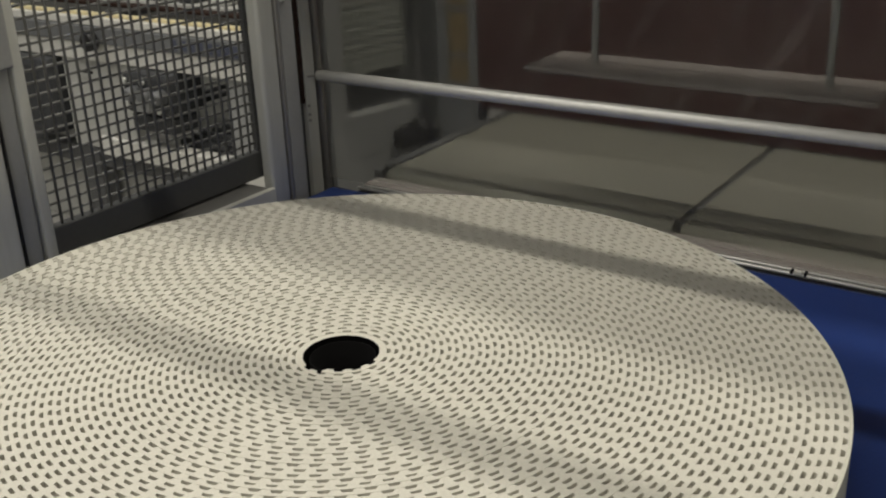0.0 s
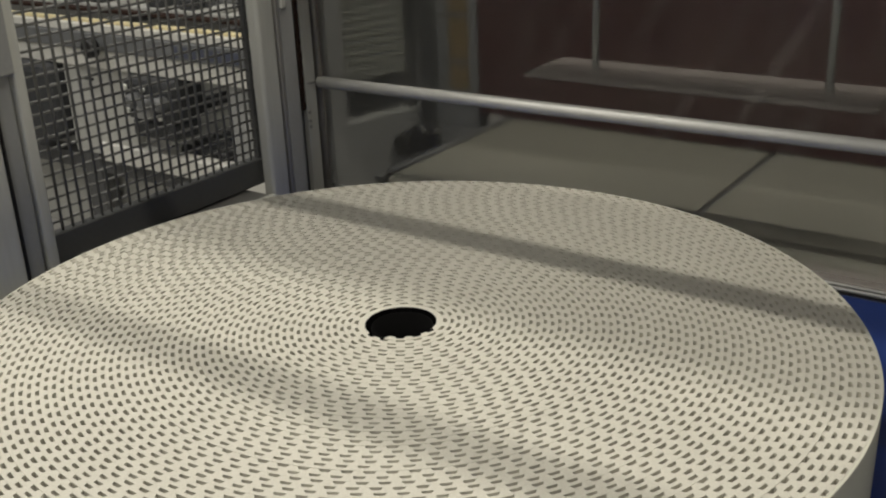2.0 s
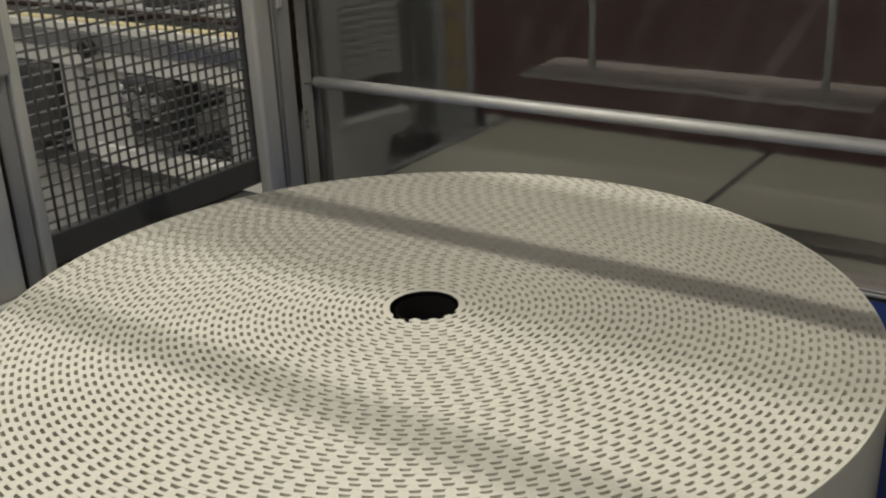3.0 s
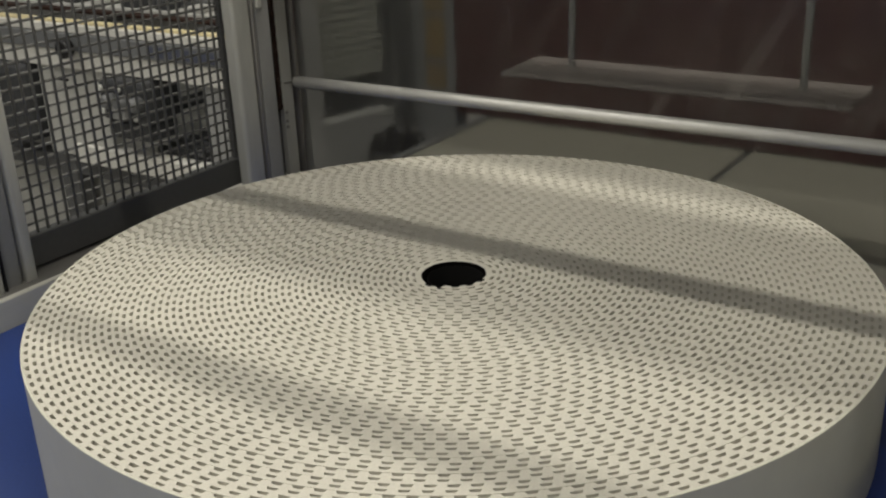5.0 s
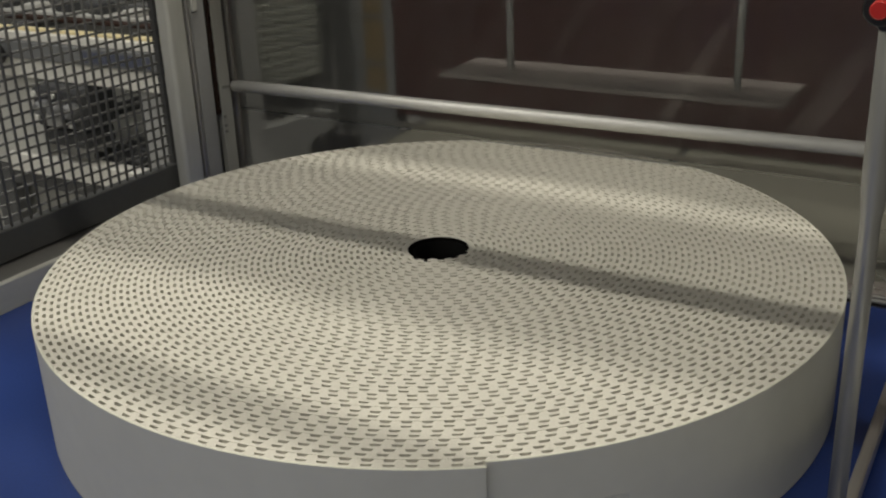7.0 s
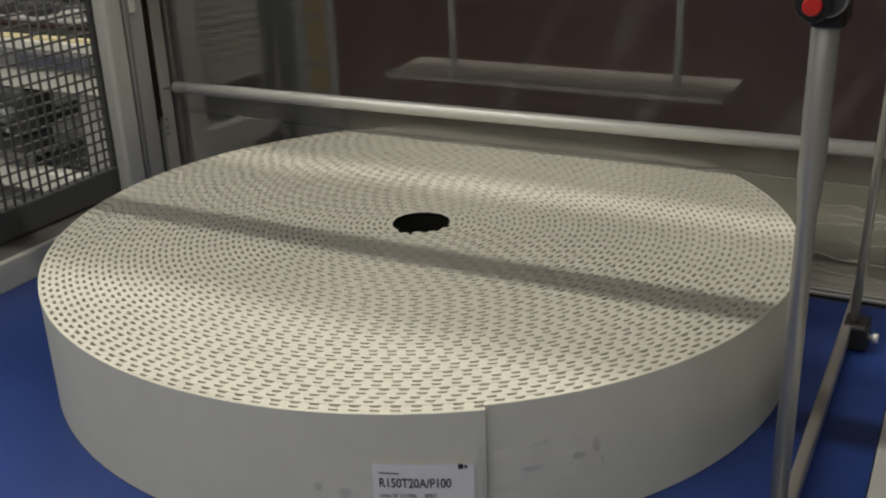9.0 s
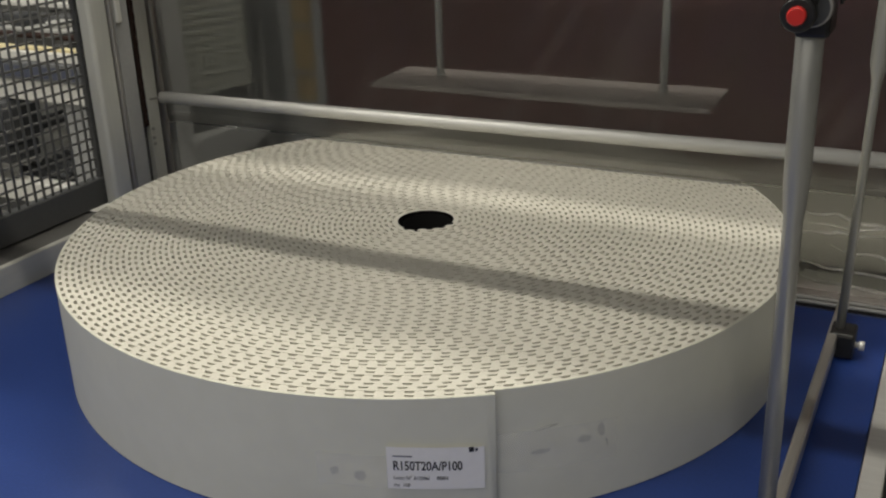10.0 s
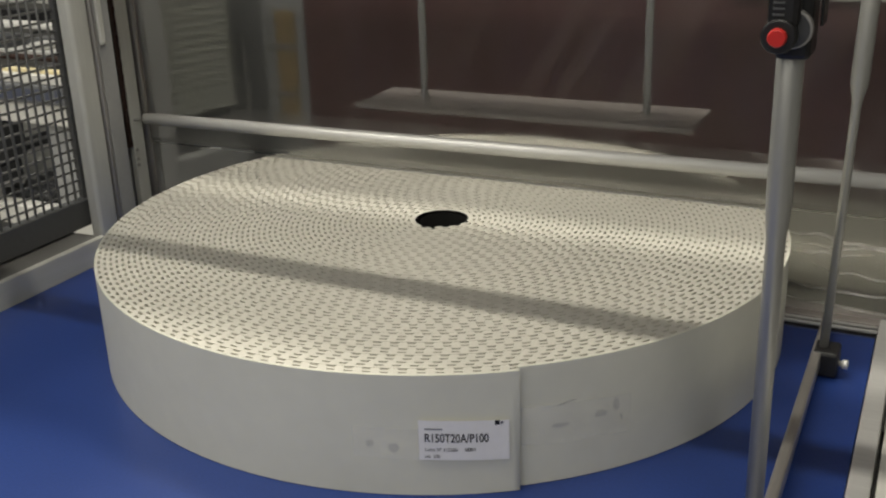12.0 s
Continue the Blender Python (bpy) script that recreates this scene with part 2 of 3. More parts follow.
# nose strips between the belts: two thin metal edges and the film's slot
nose = thing("nose_plate", "thin metal nose strips at the film slot", "metal strip")
part("slot_floor", box(-0.62, 0.66, YE + 0.004, YE + 0.066, B - 0.05, B - 0.012, 0.001), M_BLACK, nose)
for yy, rr in ((0.007, 0.0032), (0.0235, 0.0026)):
    part("edge_rod", sweep([((-0.62, YE + yy, B - 0.0085 + rr), rr), ((0.66, YE + yy, B - 0.0085 + rr), rr)], 12), M_ALUX, nose, "bright metal edge")
part("far_strip", box(-0.62, 0.66, YE + 0.0275, YE + 0.074, B - 0.03, B - 0.002, 0.002), M_STRIP, nose, "pinkish grey metal strip")
part("clip", box(0.245, 0.257, YE + 0.002, YE + 0.011, B - 0.004, B + 0.002, 0.001), M_WHITE, nose, "small white clip")
for xx in (0.2385, 0.2600):
    part("clip_end", box(xx, xx + 0.004, YE + 0.001, YE + 0.012, B - 0.004, B + 0.0025, 0.001), M_BLACK, nose)

# ---- outfeed conveyor with two beige belts ----
outc = thing("outfeed_conveyor", "outfeed conveyor with two flat beige belts", "conveyor")
for xa, xb in ((-0.625, 0.002), (0.018, 0.70)):
    part("belt", belt_loop(xa, xb, 0.484, 1.60, B + 0.001, 0.024), M_BEIGE, outc, "flat beige conveyor belt")
part("bed", box(-0.61, 0.69, 0.52, 1.56, B - 0.046, B - 0.006, 0.002), M_DGREY, outc)
part("side_plate", box(-0.650, -0.630, 0.48, 1.6, B - 0.14, B + 0.004, 0.002), M_DGREY, outc)
part("side_plate", box(0.706, 0.726, 0.48, 1.6, B - 0.14, B + 0.004, 0.002), M_DGREY, outc)
for yy in (0.60, 1.45):
    for xx in (-0.65, 0.68):
        part("leg", box(xx, xx + 0.045, yy, yy + 0.045, 0.0, B - 0.1, 0.003), M_DGREY, outc)

# ---- frame columns beside the belt ----
ZT = B + 1.6


def column(x0, x1, y0, y1, radius, z0=0.0, z1=ZT):
    bm = bmesh.new()
    pts = []
    for cx, cy, a0 in ((x1 - radius, y1 - radius, 0), (x0 + radius, y1 - radius, 90), (x0 + radius, y0 + radius, 180), (x1 - radius, y0 + radius, 270)):
        for k in range(7):
            a = radians(a0 + 15 * k)
            pts.append((cx + math.cos(a) * radius, cy + math.sin(a) * radius))
    a = [bm.verts.new((x, y, z0)) for x, y in pts]
    b = [bm.verts.new((x, y, z1)) for x, y in pts]
    for k in range(len(pts)):
        j = (k + 1) % len(pts)
        f = bm.faces.new((a[k], a[j], b[j], b[k]))
        f.smooth = True
    bm.faces.new(a[::-1]), bm.faces.new(b)
    return bm


colf = thing("frame_column", "grey aluminium machine column with rounded edges beside the belt", "column")
part("profile", column(-0.695, -0.667, 0.205, 0.250, 0.008), M_ALU, colf)
part("edge_strip", column(-0.700, -0.665, 0.252, 0.259, 0.003), M_STEEL, colf, "bright metal edge strip")
part("back_plate", box(-0.74, -0.668, 0.2625, 0.299, 0, ZT, 0.002), M_GREYP, colf)
part("side_web", box(-0.78, -0.7415, 0.301, 0.352, 0, ZT, 0.001), M_GREYP, colf)
part("slot_floor", box(-0.78, -0.744, 0.353, 0.3865, 0, ZT, 0.001), M_DGREY, colf)
part("guide_plate", box(-0.78, -0.735, 0.3875, 0.419, 0, ZT, 0.002), M_ALU, colf)
part("seal_strip", box(-0.78, -0.744, 0.420, 0.4275, 0, ZT, 0.001), M_BLACK, colf)
part("outer_strip", column(-0.78, -0.733, 0.4285, 0.4465, 0.006), M_STEEL, colf)
part("seal_strip", box(-0.78, -0.744, 0.4475, 0.452, 0, ZT, 0.001), M_BLACK, colf)
part("outer_strip", column(-0.78, -0.736, 0.453, 0.464, 0.003), M_GREYP, colf)
part("chain_cover", box(-0.690, -0.6635, 0.266, 0.279, B + 0.375, ZT, 0.003), M_ALU, colf)
for zz in (B + 0.118, B + 0.130, B + 0.148):
    part("screw", sweep([((-0.742, 0.3925, zz), 0.003), ((-0.732, 0.3925, zz), 0.003)], 10), M_CHROME, colf)

chain = thing("drive_chain", "dark oiled chain in the column's slot", "chain")
for k in range(64):
    z = B + 0.155 + k * 0.0127
    part("link", box(-0.7435, -0.734, 0.3740 + 0.001 * (k % 2), 0.386 - 0.001 * (k % 2), z, z + 0.0155, 0.002, seg=1), M_CHAIN, chain)

coln = thing("frame_column", "grey aluminium machine column with a dark groove", "column")
part("profile", column(-0.80, -0.694, -0.262, -0.243, 0.004), M_ALU, coln)
part("channel", column(-0.80, -0.698, -0.2965, -0.2635, 0.010), M_GREYP, coln)
part("profile", column(-0.80, -0.688, -0.405, -0.3015, 0.012), M_ALU, coln)
part("bracket", box(-0.79, -0.684, -0.305, -0.2645, B + 0.363, ZT, 0.003), M_GREYP, coln)
part("groove_strip", box(-0.79, -0.6915, -0.3005, -0.2975, 0, ZT, 0.001), M_BLACK, coln)

# ---- wire mesh guard ----
guard = thing("mesh_guard", "grey safety panel of square wire mesh beside the conveyor", "safety guard")
MX, MY0, MY1, MZ0, MZ1 = -0.738, -0.243, 0.246, B + 0.046, B + 0.90
part("bottom_rail", box(MX - 0.012, MX + 0.012, MY0, MY1, MZ0, MZ0 + 0.050, 0.002), M_DGREY, guard)
part("top_rail", box(MX - 0.012, MX + 0.012, MY0, MY1, MZ1 - 0.03, MZ1, 0.002), M_DGREY, guard)
part("side_rail", box(MX - 0.006, MX + 0.006, MY1 - 0.008, MY1, MZ0 + 0.05, MZ1 - 0.03, 0.001), M_DGREY, guard)
part("side_rail", box(MX - 0.006, MX + 0.006, MY0, MY0 + 0.008, MZ0 + 0.05, MZ1 - 0.03, 0.001), M_DGREY, guard)
PITCH = 0.0192
vw = None
for k in range(1, int((MY1 - MY0) / PITCH)):
    y = MY0 + 0.004 + k * PITCH
    if vw is None:
        vw = part("wire", sweep([((0, 0, MZ0 + 0.048), 0.0024), ((0, 0, MZ1 - 0.028), 0.0024)], 8), M_MESH, guard)
        vw.location = (MX + 0.0012, y, 0)
    else:
        o = new("wire", vw.data)
        o.parent = guard
        o.location = (MX + 0.0012, y, 0)
hw = None
for k in range(1, int((MZ1 - MZ0 - 0.08) / PITCH) + 1):
    z = MZ0 + 0.046 + k * PITCH
    if hw is None:
        hw = part("wire", sweep([((0, MY0 + 0.003, 0), 0.0024), ((0, MY1 - 0.003, 0), 0.0024)], 8), M_MESH, guard)
        hw.location = (MX - 0.0022, 0, z)
    else:
        o = new("wire", hw.data)
        o.parent = guard
        o.location = (MX - 0.0022, 0, z)

# ---- film bar and film ----
BY, BZ = 0.420, B + 0.2110
bar = thing("film_bar", "round satin aluminium bar held by thin pins", "bar", (0, BY, BZ))
part("tube", sweep([((-0.727, 0, -0.0065), 0.0104), ((-0.724, 0, -0.0062), 0.0114), ((0.80, 0, 0.0052), 0.0114)], 28), M_ALUX, bar)
part("pin", sweep([((-0.745, -0.041, -0.0050), 0.0022), ((-0.724, 0, -0.0055), 0.0022)], 10), M_CHROME, bar)

FY = 0.4325
FZ = B + 0.1535                # the film turns here and lies down on the roll
STRIP = 0.0125
FX0, FX1 = -0.728, 0.700
FILM_START, PACE = 6.30, 0.05118


def ripple(x, s):
    """How far the film stands out of its plane."""
    return (0.0030 * noise.noise(Vector((x * 2.0, s * 1.2, 3.0))) + 0.0026 * noise.noise(Vector((x * 9.0 - s * 6.0, s * 2.0, 8.0)))
            + 0.0012 * noise.noise(Vector((x * 24.0 - s * 16.0, s * 5.0, 1.0))))


def crease_sheen(x, s):
    """Sheen on the film's slanting creases, painted in as extra haze."""
    u = x - 0.6 * s
    v = noise.noise(Vector((u * 13.0, s * 1.6, 21.0))) + 0.7 * noise.noise(Vector((u * 36.0, s * 3.0, 5.0)))
    where = min(max((x + 0.30) * 2.5, 0.12), 1.0) * min(max(1.2 - s * 2.6, 0.28), 1.0)
    return min(max(v - 0.06, 0.0) * 3.0, 1.0) * where


def film_sheet(s0, s1, nz):
    bm = bmesh.new()
    nx = 150
    layer = bm.verts.layers.float.new("crease")
    g = [[bm.verts.new((FX0 + (FX1 - FX0) * i / nx, ripple(FX0 + (FX1 - FX0) * i / nx, s0 + (s1 - s0) * j / nz), (s1 - s0) * j / nz))
          for j in range(nz + 1)] for i in range(nx + 1)]
    for i in range(nx):
        for j in range(nz):
            bm.faces.new((g[i][j], g[i + 1][j], g[i + 1][j + 1], g[i][j + 1])).smooth = True
    for i in range(nx + 1):
        for j in range(nz + 1):
            if s0 >= 0:
                g[i][j][layer] = crease_sheen(g[i][j].co.x, s0 + (s1 - s0) * j / nz)
    back = [[bm.verts.new(v.co + Vector((0, 0.0004, 0))) for v in col] for col in g]
    for i in range(nx):
        for j in range(nz):
            bm.faces.new((back[i][j], back[i][j + 1], back[i + 1][j + 1], back[i + 1][j])).smooth = True
    return bm


film = thing("film_curtain", "clear shrink film hanging as a curtain and drawn over the roll", "plastic film")
low = part("lower_film", film_sheet(-0.165, 0.0, 10), M_FILM, film)
low.location = (0, FY, FZ - 0.165)
film_strips = []
for k in range(52):
    o = part("film_strip", film_sheet(k * STRIP, (k + 1) * STRIP, 1), M_FILM, film)
    o.visible_shadow = False
    film_strips.append((k * STRIP, o))
low.visible_shadow = False


def crease(x0, x1, z0, z1, r, seed):
    """A gathered fold of the film, like a thin ridge."""
    sec = []
    for k in range(15):
        u = k / 14
        w = math.sin(math.pi * u)
        sec.append(((x0 + (x1 - x0) * u, FY - 0.004 - 0.010 * w + 0.004 * noise.noise(Vector((u * 4, seed, 0))),
                     B + z0 + (z1 - z0) * u + 0.010 * noise.noise(Vector((u * 5, seed, 4.0)))), 0.0006 + r * w))
    return sweep(sec, 8)


for k, (xa, xb, za, zb, rr) in enumerate(((0.47, 0.66, 0.125, 0.112, 0.0032), (0.49, 0.69, 0.105, 0.118, 0.0022), (0.46, 0.60, 0.094, 0.100, 0.0026),
                                          (0.52, 0.70, 0.074, 0.062, 0.0020), (0.48, 0.68, 0.040, 0.036, 0.0028), (0.47, 0.70, 0.018, 0.014, 0.0030))):
    part("fold", crease(xa, xb, za, zb, rr, k * 3.1), M_FOLD, film, "gathered fold in the clear film").visible_shadow = False


def film_pose(s, t):
    """The film is drawn down as the roll goes on, turns over its edge and lies along its top."""
    s -= PACE * max(0.0, t - FILM_START)
    lay = min(max(-s / (STRIP * 0.9), 0.0), 1.0)
    if s >= 0:
        return pose(0, FY, FZ + s, 90 * lay)
    return pose(0, FY - s, FZ + 0.0025, 90 * lay)


# ---- hanging plate behind the film ----
plate = thing("press_plate", "long grey flat plate hung on two thin rods", "plate")
PZ = B + 0.2542
part("plate", box(-0.2855, 0.3185, 0.473, 0.617, PZ - 0.009, PZ, 0.002), M_PRESS, plate)
for xx in (-0.1757, 0.2294):
    part("rod", sweep([((xx, 0.536, PZ - 0.002), 0.0068), ((xx, 0.536, B + 1.101), 0.0068)], 16), M_GREYP, plate)

# ---- brown tunnel curtain and its cabinet ----
BYW = 1.0
part("tunnel_curtain", box(-0.725, 2.6, BYW, BYW + 0.02, B + 0.004, B + 1.2, 0.002), M_BROWN)
tagged(part("curtain_rail", box(0.27, 2.6, 0.985, 0.9995, B + 0.3885, B + 0.43, 0.002), M_CREAM), "pale metal rail across the brown curtain", "rail")
tagged(bpy.data.objects["tunnel_curtain"], "dark brown smooth curtain closing the tunnel", "curtain")

cab = thing("tunnel_cabinet", "grey machine cabinet with a louvred side panel and orange marks", "cabinet")
part("lower_panel", box(-0.935, -0.665, 1.02, 1.05, 0, B - 0.12, 0.003), M_GREYP, cab)
part("dark_post", box(-0.930, -0.850, 1.03, 1.06, B - 0.118, B + 1.2, 0.003), M_DGREY, cab)
part("grey_post", box(-0.848, -0.7265, 1.0, 1.05, B - 0.118, B + 1.2, 0.003), M_MIDG, cab)
for z0, z1 in ((B + 0.06, B + 0.12), (B + 0.135, B + 0.235), (B + 0.25, B + 0.33)):
    part("mark", box(-0.808, -0.752, 0.996, 0.9995, z0, z1, 0.001), M_ORANGE, cab, "orange warning mark")
part("mark_edge", box(-0.842, -0.760, 0.995, 0.9995, B + 0.123, B + 0.132, 0.001), M_DGREY, cab)
part("mark_edge", box(-0.842, -0.760, 0.995, 0.9995, B + 0.238, B + 0.247, 0.001), M_DGREY, cab)
# the side panel stands aslant beside the outfeed; y runs along it, away from the tunnel's mouth
side = pose(-0.935, 1.0, 0, 0, 0, 168)


def on_side(name, x0, x1, y0, y1, z0, z1, material, bevel=0.002):
    o = part(name, box(x0, x1, y0, y1, z0, z1, bevel, seg=1), material, cab)
    o.matrix_local = side
    return o


on_side("side_wall", 0.0, 0.03, 0.207, 0.40, B - 0.118, B + 1.2, M_GREYP)
on_side("side_wall", 0.0, 0.03, -0.06, 0.206, B - 0.118, B - 0.005, M_GREYP)
on_side("side_wall", 0.0, 0.03, -0.06, 0.40, 0, B - 0.119, M_GREYP)
on_side("window_frame", 0.004, 0.03, -0.03, -0.002, B - 0.004, B + 1.2, M_DGREY)
on_side("recess", 0.030, 0.045, -0.002, 0.206, B - 0.004, B + 0.088, M_DGREY)
on_side("louvre_back", 0.030, 0.045, -0.002, 0.206, B + 0.09, B + 1.2, M_GREYP)
for k in range(54):
    z = B + 0.095 + k * 0.0205
    slat = on_side("louvre", -0.008, 0.008, -0.001, 0.205, -0.0015, 0.0015, M_LOUV, 0.001)
    slat.matrix_local = side @ pose(0.018, 0, z, 0, 48, 0)

knobs = thing("knob_pair", "pair of round black knobs on short spindles", "knobs")
for xx, zz, rr in ((-0.912, B - 0.084, 0.031), (-0.862, B - 0.062, 0.036)):
    knob = part("knob", sweep([((xx, 0.958, zz), rr * 0.8), ((xx, 0.954, zz), rr), ((xx, 0.925, zz), rr), ((xx, 0.919, zz), rr * 0.8)], 24), M_BLACK, knobs)
    part("spindle", sweep([((xx, 1.035, zz), 0.009), ((xx, 0.957, zz), 0.009)], 12), M_STEEL, knob)

# ---- seal frame arms over the belt's edge ----
arm = thing("arm_frame", "chrome tube frame with flattened arms and a red push button", "machine arm")
AX = 0.546


def flat_tube(x, y, z0, z_flat, z1, wide, lean_x, lean_y, narrow):
    s = []
    for z, r in ((z0, (narrow, narrow)), (z_flat - 0.030, (narrow, narrow)), (z_flat - 0.018, (narrow * 1.15, narrow * 1.15)),
                 (z_flat, (wide * 0.97, wide * 0.97)), (z_flat + 0.012, (wide, wide)), (z1, (wide, wide))):
        s.append(((x + lean_x * (z - z0), y + lean_y * (z - z0), z), r))
    return sweep(s, 24)


part("foot_bar", box(AX + 0.0025, AX + 0.0155, -0.30, 0.345, B + 0.012, B + 0.036, 0.003), M_BAR, arm)
part("near_arm", flat_tube(AX + 0.0018, -0.222, B + 0.03, B + 0.372, B + 0.75, 0.0114, -0.004, 0.0, 0.0085), M_CHROME, arm)
part("far_arm", flat_tube(AX + 0.0160, 0.228, B + 0.034, B + 0.389, B + 0.9, 0.0110, 0.023, 0.0, 0.0057), M_CHROME, arm)
part("clamp", box(AX + 0.004, AX + 0.037, 0.206, 0.250, B + 0.002, B + 0.037, 0.004), M_BLACK, arm, "black plastic clamp")
part("clamp_bolt", sweep([((AX + 0.034, 0.222, B + 0.018), 0.004), ((AX + 0.041, 0.222, B + 0.018), 0.004), ((AX + 0.042, 0.222, B + 0.018), 0.0068), ((AX + 0.049, 0.222, B + 0.018), 0.0068)], 8), M_ALUX, arm)
SX, SY = AX + 0.0003, -0.2432


def disc(x, z, steps):
    return sweep([((x, SY - d, B + z), r) for d, r in steps], 32)


sw = part("switch_box", box(SX - 0.011, SX + 0.0165, -0.243, -0.200, B + 0.502, B + 0.64, 0.004), M_BLACK, arm, "black plastic switch box")
part("grip", box(SX - 0.0165, SX + 0.008, -0.260, SY, B + 0.530, B + 0.64, 0.005), M_BLACK, sw)
part("clip", box(SX + 0.0205, SX + 0.0232, -0.232, -0.205, B + 0.528, B + 0.64, 0.001), M_BLACK, sw)
part("clip_arm", box(SX + 0.012, SX + 0.0207, -0.215, -0.208, B + 0.60, B + 0.62, 0.001), M_BLACK, sw)
part("button_collar", disc(SX - 0.006, 0.5235, ((0, 0.0138), (0.0195, 0.0138), (0.0215, 0.0122))), M_BLACK, sw)
part("push_button", disc(SX - 0.006, 0.5235, ((0.0215, 0.0074), (0.027, 0.0074), (0.029, 0.0062))), M_RED, sw, "round red push button")
part("lock_knob", disc(SX + 0.0025, 0.5275, ((0, 0.0158), (0.006, 0.0156), (0.0076, 0.0146))), M_STEEL, sw, "round dark knob with a bright rim")
part("knob_face", disc(SX + 0.0022, 0.5272, ((0.0076, 0.0140), (0.0082, 0.0138))), M_MOTOR, sw)
for k in range(3):
    part("marking", box(SX - 0.012, SX - 0.003, -0.2612, -0.2604, B + 0.5395 + k * 0.0046, B + 0.5410 + k * 0.0046, 0), M_DGREY, sw)

# ---- neighbouring machine beyond the mesh ----
nb = thing("packing_machine", "cream and grey packing machine with black motors beyond the mesh", "machine")
NY = 1.30
part("yellow_belt", box(-4.6, -1.72, NY + 0.02, NY + 0.045, B + 0.050, B + 0.062, 0.002), M_YELLOW, nb)
part("upper_beam", box(-4.6, -1.70, NY, NY + 0.06, B + 0.020, B + 0.049, 0.003), M_WHITE, nb)
part("profile", box(-4.6, -1.74, NY - 0.012, NY + 0.05, B - 0.042, B + 0.018, 0.003), M_MIDG, nb)
part("lower_beam", box(-4.6, -1.70, NY - 0.004, NY + 0.06, B - 0.112, B - 0.044, 0.003), M_WHITE, nb)
part("leg_panel", box(-2.83, -2.45, NY + 0.01, NY + 0.05, B - 0.46, B - 0.114, 0.004), M_CREAM, nb)
part("leg", box(-2.80, -2.70, NY + 0.01, NY + 0.08, 0, B - 0.462, 0.004), M_DGREY, nb)
part("leg", box(-1.95, -1.85, NY + 0.01, NY + 0.08, 0, B - 0.114, 0.004), M_GREYP, nb)
part("motor", box(-3.10, -2.86, NY - 0.06, NY + 0.14, B - 0.42, B - 0.116, 0.03), M_MOTOR, nb)
part("motor", box(-2.42, -2.17, NY - 0.05, NY + 0.12, B - 0.27, B - 0.116, 0.02), M_MOTOR, nb)
part("cross_beam", box(-4.6, -1.70, NY + 0.02, NY + 0.10, B - 0.54, B - 0.475, 0.004), M_DGREY, nb)
# added pale panel, put here to brighten the area of the dim floor
part("added_pale_panel", box(-4.6, -1.95, NY + 0.11, NY + 0.13, 0, B - 0.545, 0.003), M_CREAM, nb)
part("base_beam", box(-2.66, -1.72, NY - 0.01, NY + 0.06, B - 0.475, B - 0.405, 0.004), M_WHITE, nb)
for xx in (-2.34, -2.27, -2.20):
    part("roller", sweep([((xx, NY - 0.10, B - 0.19), 0.018), ((xx, NY - 0.085, B - 0.19), 0.026), ((xx, NY - 0.052, B - 0.19), 0.026)], 14), M_MIDG, nb)
part("cable", sweep([((-2.72, NY - 0.004, B - 0.165), 0.006), ((-2.70, NY - 0.02, B - 0.150), 0.006), ((-2.62, NY - 0.02, B - 0.152), 0.006)], 8), M_BLACK, nb)
part("motor_foot", box(-2.40, -2.19, NY - 0.04, NY + 0.10, B - 0.335, B - 0.272, 0.008), M_MOTOR, nb)
for xx, zz in ((-2.395, -0.150), (-2.395, -0.235), (-2.30, -0.150), (-2.225, -0.245)):
    part("bolt", sweep([((xx, NY - 0.052, B + zz), 0.011), ((xx, NY - 0.062, B + zz), 0.011)], 8), M_ALU, nb)
part("terminal_box", box(-2.33, -2.26, NY - 0.075, NY - 0.052, B - 0.255, B - 0.185, 0.006), M_GREYP, nb)
part("back_panel", box(-3.0, -1.72, NY + 0.62, NY + 0.65, 0.20, B - 0.114, 0.004), M_CREAM, nb)
part("roller_bed", box(-2.29, -2.04, NY + 0.06, NY + 0.52, B - 0.445, B - 0.415, 0.004), M_MIDG, nb)
for k in range(9):
    yy = NY + 0.085 + k * 0.052
    part("bed_roller", sweep([((-2.285, yy, B - 0.400), 0.017), ((-2.045, yy, B - 0.400), 0.017)], 12), M_MOTOR, nb)
part("bed_leg", box(-2.20, -2.14, NY + 0.20, NY + 0.26, 0, B - 0.446, 0.003), M_GREYP, nb)
for xx, zz in ((-2.39, -0.310), (-2.20, -0.225)):
    part("bed_rail", box(xx, xx + 0.02, NY + 0.10, NY + 0.615, B + zz, B + zz + 0.018, 0.003), M_MOTOR, nb)
part("side_rail", box(-2.05, -2.02, NY + 0.10, NY + 0.615, B - 0.30, B - 0.22, 0.003), M_MIDG, nb)
part("upper_rail", box(-4.6, -1.72, NY + 0.30, NY + 0.36, B + 0.075, B + 0.11, 0.004), M_DGREY, nb)
part("upper_rail", box(-4.6, -1.72, NY + 0.36, NY + 0.42, B + 0.125, B + 0.145, 0.004), M_WHITE, nb)
part("upper_rail", box(-4.6, -1.72, NY + 0.55, NY + 0.60, B + 0.10, B + 0.16, 0.004), M_BLACK, nb)
part("upper_rail", box(-4.6, -1.72, NY + 0.62, NY + 0.66, B + 0.175, B + 0.20, 0.004), M_CREAM, nb)
part("belt_edge", box(-4.6, -1.74, NY + 0.12, NY + 0.16, B + 0.066, B + 0.080, 0.003), M_CHAIN, nb, "dark brown belt edge")
